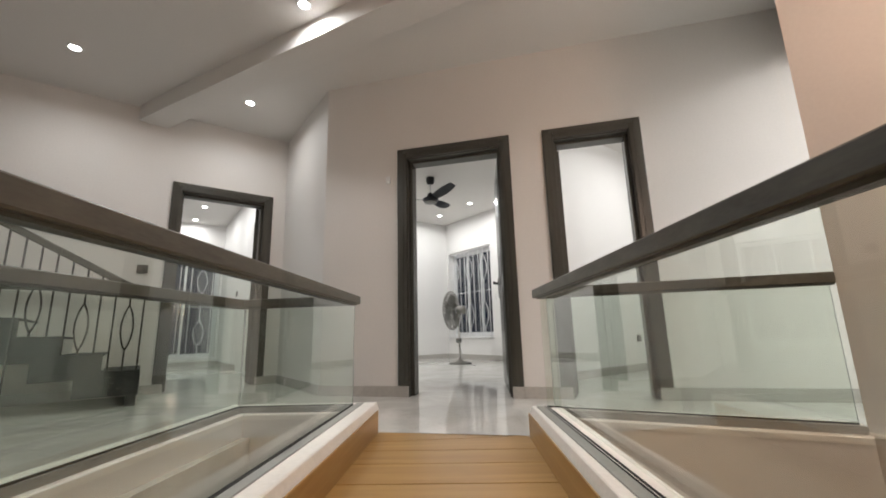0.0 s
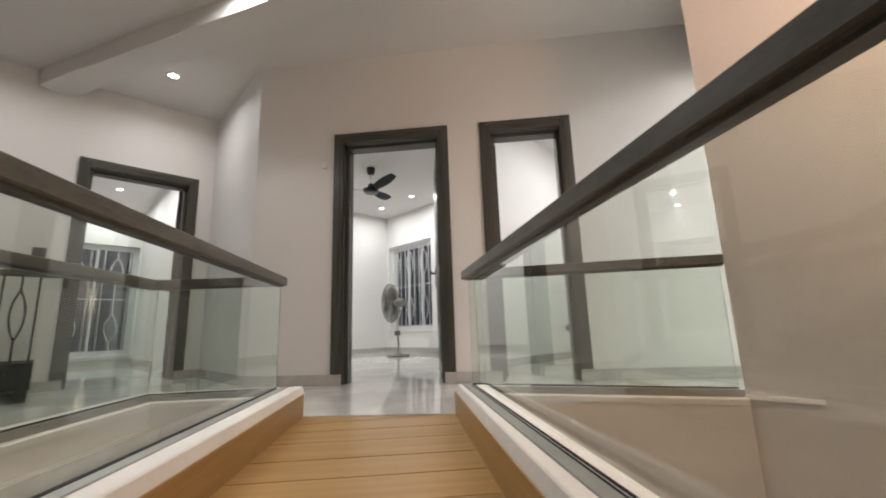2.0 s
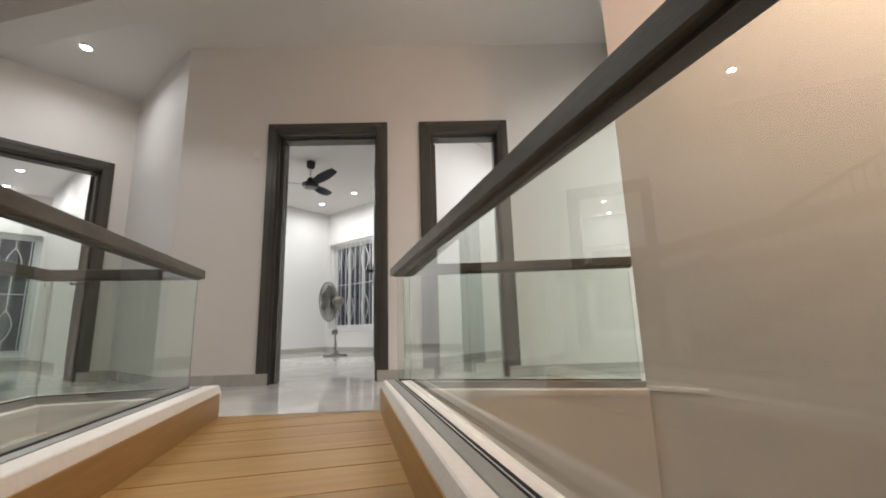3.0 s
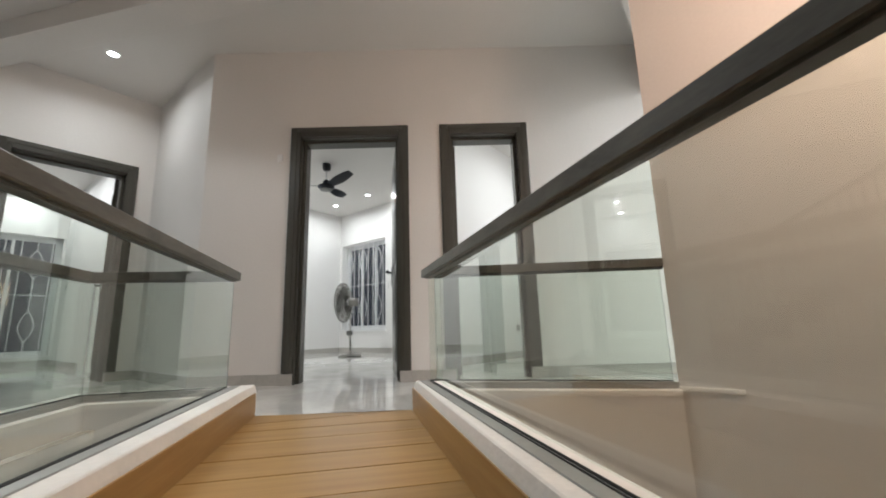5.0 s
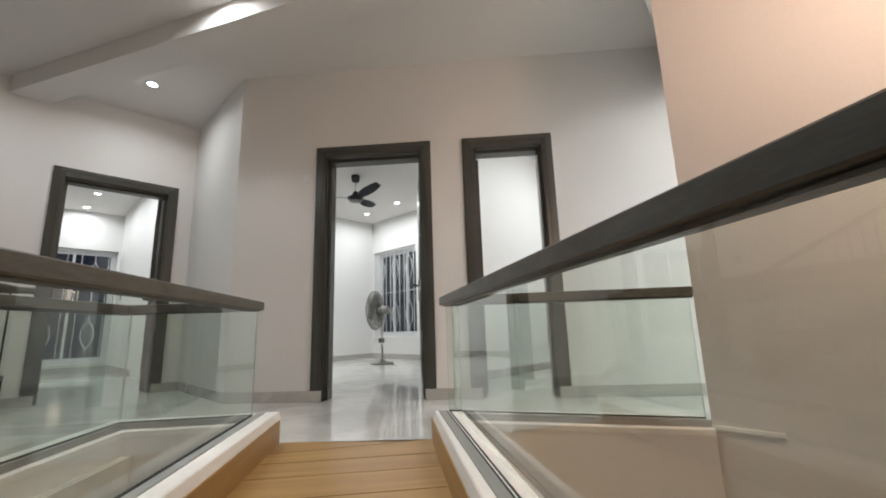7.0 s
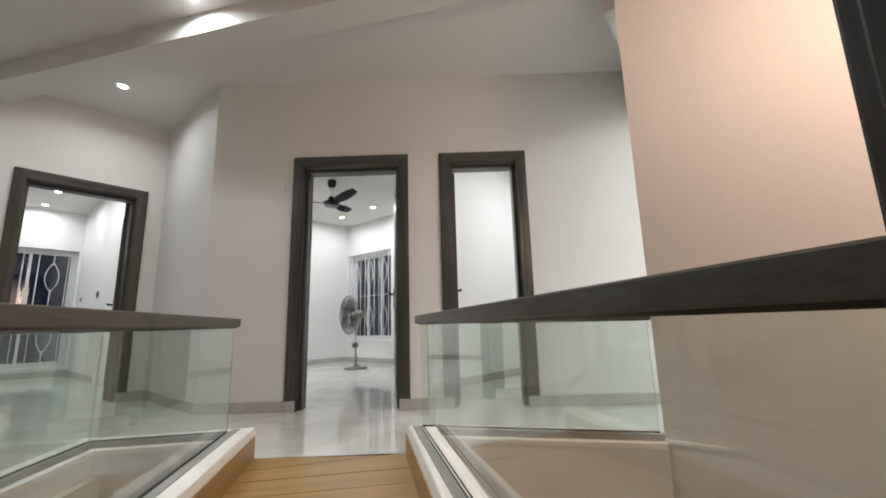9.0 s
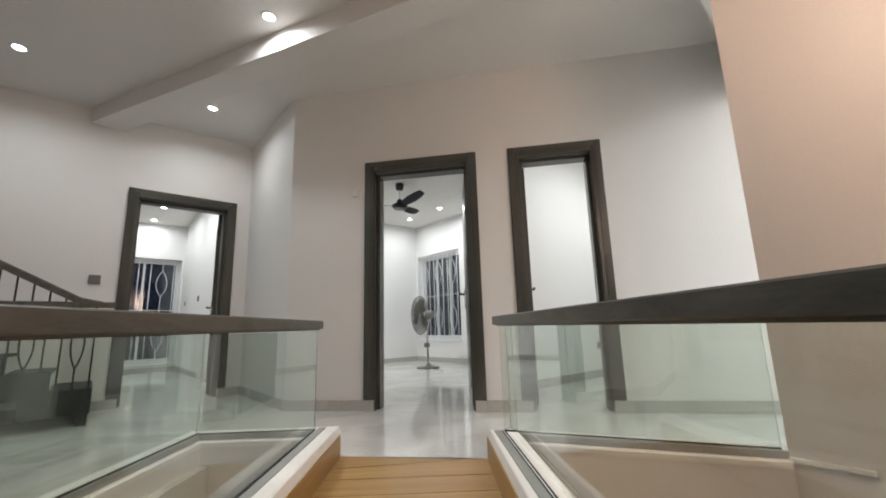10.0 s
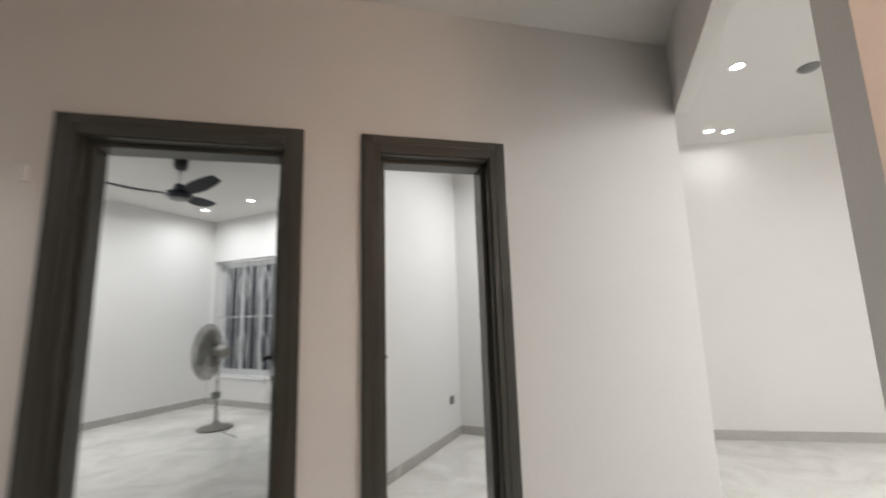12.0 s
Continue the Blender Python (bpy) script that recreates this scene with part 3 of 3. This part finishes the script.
def glass_rail(name, rail, foot, side, offs, label):
    """rail: corners of the handrail; foot: corners of the glass foot (x, y, drop of the kerb there); offs: how far outside that bead the glass stands in each run."""
    t = thing(name, label, "glass railing")
    part("handrail", sweep(rail_profile(side), rail), M_RAIL, t, "dark grey-brown wooden handrail")
    for g, h, off in zip(foot, foot[1:], offs):
        e = (h.xy - g.xy).normalized()
        fa, fb = g.xy + e * 0.005, h.xy - e * 0.005
        n = max(1, round((fb - fa).length / 1.9))
        for i in range(n):
            k0, k1 = i / n, (i + 1) / n
            f0, f1 = fa.lerp(fb, k0) + e * 0.002, fa.lerp(fb, k1) - e * 0.002
            out = Vector((-e.y, e.x)) * side * off
            bm = sawn_pane(f0 + out, f1 + out, KERB_Z - 0.03, RAIL_B + 0.001)
            pane = part("glass_pane", bm, M_GLASS, t, "clear greenish toughened glass pane")
            pane.data.materials.append(M_EDGE)
            pane.visible_shadow = False
            seal = bmesh.new()
            for a0, a1 in ((0.0055, 0.0082), (-0.0082, -0.0055)):
                sweep([(a0, KERB_Z + 0.0005), (a0, KERB_Z + 0.0065), (a1, KERB_Z + 0.0065), (a1, KERB_Z + 0.0005)], [(*f0, g.z + (h.z - g.z) * k0), (*f1, g.z + (h.z - g.z) * k1)], seal)
            part("seal", seal, M_SEAL, t, "thin dark sealant line at the glass foot")
    return t


rail_l = [Vector(p) for p in ((*br(-0.513, -2.285), 0.0), (-0.322, 2.645, 0.008), (-0.985, 2.520, 0.004), (*br(-1.19, -2.285), -0.004))]
rail_r = [Vector(p) for p in ((*br(0.621, -2.285), -0.006), (0.752, 2.690, 0.002), (1.95, 2.51, -0.008))]
foot_l = [Vector(p) for p in ((*br(-0.524, -2.285), 0.0), (-0.320, 2.664, 0.0), (-0.970, 2.537, -0.003), (*br(-1.180, -2.285), -0.003))]
foot_r = [Vector(p) for p in ((*br(0.554, -2.285), 0.0), (0.735, 2.7075, 0.0), (1.95, 2.525, -0.016))]
glass_rail("glass_railing", rail_l, foot_l, 1, (0.0, 0.0, 0.0), "frameless glass railing with dark wooden handrail beside the bridge")
glass_rail("glass_railing", rail_r, foot_r, -1, (0.044, 0.0), "frameless glass railing with dark wooden handrail, meeting the wall")

# bridge slab, boards and cladding; three added, unseen steps lead up inside the entry
bridge = thing("bridge", "narrow wood-boarded bridge between two glass railings", "bridge", pose(O.x, O.y, 0, 0, 0, math.degrees(math.atan2(P.y, P.x))), kind="structure")
part("slab", box(-0.385, 0.425, -1.56, -0.12, -0.30, -0.021), M_SEAL, bridge)
rnd = random.Random(4)
edges = [-0.095, -0.295, -0.495, -0.735, -0.940, -1.150, -1.360, -1.580]
BL, BR = -0.3865, 0.4325
skew = 0.2045 / 0.979
tilt = 0.10                                  # the first joint runs slightly askew
bm = bmesh.new()
add_prism(bm, [(BL, edges[0] + tilt * BL + 0.0025), (BR - 0.02, edges[0] + tilt * BR + 0.0025), (BR - 0.02, -BR * skew + 0.012), (BL, -BL * skew - 0.001)], -0.021, 0.001)
part("end_board", bm, M_DECK, bridge, "wedge-shaped wooden end board")
for i, (e0, e1) in enumerate(zip(edges, edges[1:])):
    top = 0.0005 + 0.0015 * rnd.random()
    gap = 0.0032 if i in (2, 4) else 0.0020
    if i == 0:
        bm = prism([(BL, e1 + 0.002), (BR, e1 + 0.002), (BR, e0 + tilt * BR - 0.0025), (BL, e0 + tilt * BL - 0.0025)], -0.021, top)
    else:
        bm = box(BL, BR, e1 + gap, e0 - gap, -0.021, top, bevel=0.0016)
    part("board", bm, M_DECK, bridge)
for a0, a1, end in ((-0.394, -0.3868, 0.070), (0.4328, 0.440, -0.085)):
    part("side_cladding", box(a0, a1, -2.28, end, -0.54, 0.120, bevel=0.002), M_CLAD, bridge, "wooden board facing the kerb")
# Invented steps, out of view, that set the ground lower under the eye.
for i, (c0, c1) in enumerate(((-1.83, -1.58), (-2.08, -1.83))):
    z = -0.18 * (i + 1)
    part("step", box(BL, BR, c0, c1 - 0.001, z - 0.20, z, bevel=0.003), M_DECK, bridge, "added unseen wooden step up to the bridge")
part("step", box(BL, BR, -2.53, -2.081, -0.74, -0.54, bevel=0.003), M_DECK, bridge, "added unseen wooden foot of the steps")

# ---- stairs on the far wall ----
ST0 = Vector((-2.70, 3.37))                 # foot of the open side
stair_m = along(ST0, ST0 - U)               # x climbs along the wall, y to the right hand of the climb is the hall side
stairs = thing("staircase", "dark granite staircase folded in steps along the wall", "stairs", stair_m)
RISE, RUN, N_ST = 0.149, 0.268, 10
st_w = 0.80
for i in range(N_ST):
    top = 0.295 + RISE * i
    x0 = RUN * i
    z = top - 0.0005 * (i % 2)
    part("step", box(x0, x0 + RUN * 1.62, -0.03, 0.0, top - 0.205, z, bevel=0.003), M_STONE, stairs)
    part("tread", box(x0, x0 + RUN * 1.05, -st_w, -0.0305, z - 0.022, z - 0.001, bevel=0.003), M_STONE, stairs)
    part("core", box(x0 + 0.004, x0 + RUN * 1.6, -st_w, -0.0305, top - 0.203, z - 0.0225), M_WALL, stairs, "white plastered underside of the step")
part("foot", box(0.012, 0.085, -st_w + 0.002, -0.002, 0.0005, 0.0885), M_STONE, stairs)

guard = thing("stair_railing", "dark wrought-iron railing with oval motifs and wooden handrail", "railing", stair_m)
GY = 0.035
hr = [(-0.022, 0.0), (-0.026, 0.008), (-0.026, 0.042), (-0.020, 0.05), (0.020, 0.05), (0.026, 0.042), (0.026, 0.008), (0.022, 0.0)]
RZ = 0.955
bm = sweep([(a, z + RZ) for a, z in hr], [(-0.10, GY), (2.6, GY)])
part("handrail", bm, M_RAIL, guard, "level dark wooden handrail")
slope = RISE / RUN
bm = bmesh.new()
rings = []
for x, z in ((0.02, RZ + 0.005), (0.16, RZ + 0.035), (2.6, RZ + 0.035 + 2.44 * slope)):
    rings.append([bm.verts.new((x - h * 0.5, GY + a, z + h)) for a, h in hr])
for r0, r1 in zip(rings, rings[1:]):
    for j in range(len(hr)):
        bm.faces.new((r0[j], r0[(j + 1) % len(hr)], r1[(j + 1) % len(hr)], r1[j]))
bm.faces.new(rings[0])
bm.faces.new(rings[-1][::-1])
part("handrail", bm, M_RAIL, guard, "sloping dark wooden handrail")


def oval_bar(z0, z1, zc, half, wide):
    """A round bar that splits into a pointed oval."""
    bm = tube([(0, 0, z0), (0, 0, zc - half)], 0.0075, 6)
    tube([(0, 0, zc + half), (0, 0, z1)], 0.0075, 6, bm)
    for s in (-1, 1):
        tube([(s * wide * math.sin(math.pi * k / 10) ** 0.8, 0, zc - half + 2 * half * k / 10) for k in range(11)], 0.0075, 6, bm)
    return bm


for i in range(26):
    x = 0.03 + 0.100 * i
    top = RZ + 0.05 + max(0.0, x - 0.16) * slope
    step_i = min(int(x / RUN), N_ST - 1)
    foot = 0.295 + RISE * step_i if x < 0.75 else 0.0
    if i % 3 == 1:
        zc = RZ - 0.30 if x < 0.75 else RZ - 0.22
        bm = oval_bar(foot, top, max(zc, foot + 0.22), 0.19, 0.042)
    else:
        bm = tube([(0, 0, foot), (0, 0, top)], 0.0075, 6)
    bar = part("baluster", smooth_bm(bm), M_IRON, guard)
    bar.matrix_local = pose(x, GY, 0)


# ---- windows ----
def window(name, p, q, s0, s1, z0, z1, panels, groups, wide, yg, label):
    """White aluminium sliding window set in the wall, with a white steel grille yg behind the wall face. p to q as for the wall."""
    w = thing(name, label, "window", along(p, q), kind="structure")
    yf = 0.155
    t = 0.045
    fr = bmesh.new()
    add_box(fr, s0 + 0.0005, s0 + t, yf, yf + 0.07, z0 + 0.0005, z1 - 0.0005, bevel=0.003)
    add_box(fr, s1 - t, s1 - 0.0005, yf, yf + 0.07, z0 + 0.0005, z1 - 0.0005, bevel=0.003)
    add_box(fr, s0 + t, s1 - t, yf + 0.001, yf + 0.069, z0 + 0.0005, z0 + t, bevel=0.003)
    add_box(fr, s0 + t, s1 - t, yf + 0.001, yf + 0.069, z1 - t, z1 - 0.0005, bevel=0.003)
    part("window_frame", fr, M_ALU, w)
    pw = (s1 - s0 - 2 * t) / panels
    for i in range(panels):
        a, b = s0 + t + pw * i + (0.001 if i == 0 else -0.019), s0 + t + pw * (i + 1) + (0.019 if i < panels - 1 else -0.001)
        y = yf + 0.010 + 0.026 * (i % 2)
        sash = bmesh.new()
        add_box(sash, a, a + 0.04, y, y + 0.024, z0 + t + 0.001, z1 - t - 0.001, bevel=0.002)
        add_box(sash, b - 0.04, b, y, y + 0.024, z0 + t + 0.001, z1 - t - 0.001, bevel=0.002)
        add_box(sash, a + 0.04, b - 0.04, y + 0.001, y + 0.023, z0 + t + 0.001, z0 + t + 0.045, bevel=0.002)
        add_box(sash, a + 0.04, b - 0.04, y + 0.001, y + 0.023, z1 - t - 0.045, z1 - t - 0.001, bevel=0.002)
        sa = part("sash", sash, M_ALU, w)
        pn = part("pane", box(a + 0.0405, b - 0.0405, y + 0.009, y + 0.014, z0 + t + 0.046, z1 - t - 0.046), M_PANE, sa, "dark night-time glass pane")
        pn.visible_shadow = False
    part("window_sill", box(s0 - 0.02, s1 + 0.02, -0.03, yf - 0.001, z0 - 0.028, z0 - 0.0005, bevel=0.004), M_WHITE, w)
    r, yg = 0.0070, yg
    zm = (z0 + z1) / 2
    g = tube([(s0 + 0.02, yg, z0 + 0.03), (s1 - 0.02, yg, z0 + 0.03)], r, 6)
    for z in (zm, z1 - 0.03):
        tube([(s0 + 0.02, yg, z), (s1 - 0.02, yg, z)], r, 6, g)
    part("grille_crossbars", smooth_bm(g), M_WHITE, w, "white steel crossbars of the grille")
    span = s1 - s0 - 0.04
    for i in range(groups * 3):
        x = s0 + 0.02 + span * (i // 3 + 0.5 + 0.33 * (i % 3 - 1)) / groups
        if i % 3 == 1:
            bm = oval_bar(z0 + 0.03, zm, (z0 + zm) / 2 - 0.02, 0.26, wide)
            bm2 = oval_bar(zm, z1 - 0.03, (z1 + zm) / 2 + 0.02, 0.26, wide)
            me = bpy.data.meshes.new("tmp")
            bm2.to_mesh(me)
            bm2.free()
            bm.from_mesh(me)
            bpy.data.meshes.remove(me)
        else:
            bm = tube([(0, 0, z0 + 0.03), (0, 0, z1 - 0.03)], r, 6)
        o = part("grille_bar", smooth_bm(bm), M_WHITE, w)
        o.matrix_local = pose(x, yg, 0)
    return w


window("window_1", KB, KB + 4.1 * V, *WB, 3, 3, 0.105, 0.025, "white sliding window with ornamental steel grille, dark outside")
window("window_2", KA - 2.5 * U, KA, 2.5 - 1.90, 2.5 - 0.04, 0.16, 2.28, 3, 3, 0.095, 0.105, "tall white sliding window with ornamental grille, night outside")

# ---- bedroom things ----
def pedestal_fan(x, y, yaw):
    f = thing("pedestal_fan", "grey metal pedestal fan standing on the bedroom floor", "fan", pose(x, y, 0, 0, 0, yaw))
    smooth(part("base", lathe([(0.20, 0.0005), (0.205, 0.012), (0.19, 0.026), (0.06, 0.045), (0.035, 0.075), (0.028, 0.09)], 32), M_FANGREY, f))
    smooth(part("pole", lathe([(0.017, 0.09), (0.017, 0.52), (0.024, 0.525), (0.024, 0.56), (0.013, 0.565), (0.013, 0.86)], 16), M_CHROME, f))
    part("control_box", box(-0.04, 0.04, -0.05, 0.03, 0.36, 0.44, bevel=0.008), M_GREY, f, "dark control box on the pole")
    hz = 0.94
    mo = smooth(part("motor", lathe([(0.02, -0.14), (0.06, -0.13), (0.078, -0.09), (0.08, 0.0), (0.05, 0.03)], 20), M_FANGREY, f))
    mo.matrix_local = pose(0, 0, hz, 90, 0, 0) @ pose(0, 0, 0.0)
    gr = bmesh.new()
    R = 0.35
    for dy, r in ((0.0, R), (0.0, R - 0.006)):
        tube([(r * math.cos(2 * math.pi * k / 40), dy, r * math.sin(2 * math.pi * k / 40)) for k in range(40)], 0.005, 5, gr, True)
    for s in (-1, 1):
        for r, d in ((0.22, 0.062), (0.12, 0.078)):
            tube([(r * math.cos(2 * math.pi * k / 28), s * d, r * math.sin(2 * math.pi * k / 28)) for k in range(28)], 0.0025, 4, gr, True)
        for k in range(72):
            a = 2 * math.pi * k / 72
            tube([(q * math.cos(a), s * d, q * math.sin(a)) for q, d in ((0.06, 0.082), (0.15, 0.076), (0.25, 0.055), (R, 0.0))], 0.0031, 4, gr)
    g = part("grille", smooth_bm(gr), M_FANGREY, f, "round wire guard")
    g.matrix_local = pose(0, -0.135, hz)
    cap = smooth(part("badge", lathe([(0.06, -0.004), (0.06, 0.004), (0.05, 0.008)], 20), M_GREY, g))
    cap.matrix_local = pose(0, -0.085, 0, 90, 0, 0)
    for k in range(3):
        bm = bmesh.new()
        grid = []
        for i in range(7):
            q = 0.04 + 0.25 * i / 6
            w = 0.05 + 0.075 * math.sin(math.pi * min(1, i / 5.2)) ** 0.8
            grid.append([bm.verts.new((q, (j / 3 - 0.5) * 0.05, (j / 3 - 0.5) * w * 2)) for j in range(4)])
        for r0, r1 in zip(grid, grid[1:]):
            for j in range(3):
                bm.faces.new((r0[j], r0[j + 1], r1[j + 1], r1[j]))
        bmesh.ops.solidify(bm, geom=bm.faces[:], thickness=0.003)
        bl = smooth(part("blade", bm, M_FANBLADE, f))
        bl.matrix_local = pose(0, -0.135, hz) @ pose(0, 0, 0, 0, 120 * k + 20, 0)
    part("cable", tube([(0.05, 0.03, 0.45), (0.09, 0.05, 0.30), (0.07, 0.08, 0.12), (0.16, 0.16, 0.008), (0.45, 0.5, 0.008)], 0.004, 6), M_GREY, f)
    return f


pedestal_fan(-0.80, 7.80, -104)


def ceiling_fan(x, y, yaw):
    f = thing("ceiling_fan", "black three-blade ceiling fan at rest on a short rod", "ceiling fan", pose(x, y, 0, 0, 0, yaw))
    smooth(part("canopy", lathe([(0.035, 2.905), (0.055, 2.92), (0.066, 2.96), (0.066, ROOM_CEIL - 0.001)], 24), M_BLACK, f))
    smooth(part("rod", lathe([(0.012, 2.74), (0.012, 2.93)], 12), M_WHITE, f))
    smooth(part("motor", lathe([(0.02, 2.76), (0.045, 2.74), (0.06, 2.69), (0.125, 2.66), (0.13, 2.635), (0.105, 2.615), (0.10, 2.60)], 28), M_NAVY, f))
    smooth(part("light_disc", lathe([(0.10, 2.60), (0.095, 2.592), (0.06, 2.585), (0.01, 2.583)], 24), M_GREY, f, "round diffuser under the motor"))
    for k in range(3):
        bm = bmesh.new()
        grid = []
        for i in range(11):
            t = i / 10
            q = 0.09 + 0.56 * t
            w = 0.075 + 0.070 * math.sin(math.pi * min(1.0, 0.9 * t + 0.02)) if t < 0.96 else 0.085
            sw = 0.05 * t * t
            grid.append([bm.verts.new((q, (j / 4 - 0.5) * w + sw, 2.650 - (j / 4 - 0.5) * w * 0.42 + 0.05 * t * t)) for j in range(5)])
        for r0, r1 in zip(grid, grid[1:]):
            for j in range(4):
                bm.faces.new((r0[j], r0[j + 1], r1[j + 1], r1[j]))
        bmesh.ops.solidify(bm, geom=bm.faces[:], thickness=0.008)
        b = smooth(part("blade", bm, M_NAVY, f))
        b.matrix_local = pose(0, 0, 0, 0, 0, 120 * k)
    return f


ceiling_fan(-0.92, 6.50, 193)


# ---- switches and sockets ----
def plate(name, p, q, s, z, w, h, label, category, rockers=1, mat=None):
    """A wall plate at s along the wall's hall face."""
    t = thing(name, label, category, along(p, q) @ pose(s, 0, z))
    part("plate", box(-w / 2, w / 2, -0.011, -0.0005, -h / 2, h / 2, bevel=0.003), mat or M_SWITCH, t)
    for i in range(rockers):
        x0 = -w / 2 + 0.012 + (w - 0.024) * i / rockers
        x1 = -w / 2 + 0.012 + (w - 0.024) * (i + 1) / rockers
        part("rocker", box(x0 + 0.0015, x1 - 0.0015, -0.016, -0.0115, -h / 2 + 0.014, h / 2 - 0.014, bevel=0.002), mat or M_SWITCH, t)
    return t


plate("light_switch", W0, AC, 3.81, 1.29, 0.098, 0.092, "dark grey double light switch on the wall", "light switch", 2)
plate("socket_outlet", (0.95, 5.205), KC, 1.50, 0.41, 0.085, 0.085, "dark grey wall socket above the skirting", "socket", 1)
plate("light_switch", KA, KA + 4.6 * V, 1.90, 1.33, 0.10, 0.10, "dark grey light switch on the bedroom wall", "light switch", 2)
plate("socket_outlet", KA, KA + 4.6 * V, 0.55, 1.33, 0.06, 0.085, "dark grey wall socket on the bedroom wall", "socket", 1)
plate("light_switch", RK, FAR_END, 0.53, 1.32, 0.09, 0.09, "dark grey light switch on the passage wall", "light switch", 2)
sens = thing("wall_sensor", "small white plastic alarm sensor high on the wall", "sensor", along(BC, BE) @ pose(0.69, 0, 2.02))
part("housing", box(-0.024, 0.024, -0.022, -0.0005, -0.036, 0.036, bevel=0.006), M_WHITE, sens)
part("lens", box(-0.015, 0.015, -0.026, -0.0225, -0.025, 0.0, bevel=0.0015), M_WHITE, sens)

dome = thing("ceiling_sensor", "small dark round fitting on the passage ceiling", "sensor", pose(4.21, 4.0, CEIL))
smooth(part("body", lathe([(0.02, -0.035), (0.055, -0.026), (0.072, -0.008), (0.072, -0.0005)], 24), M_GREY, dome))
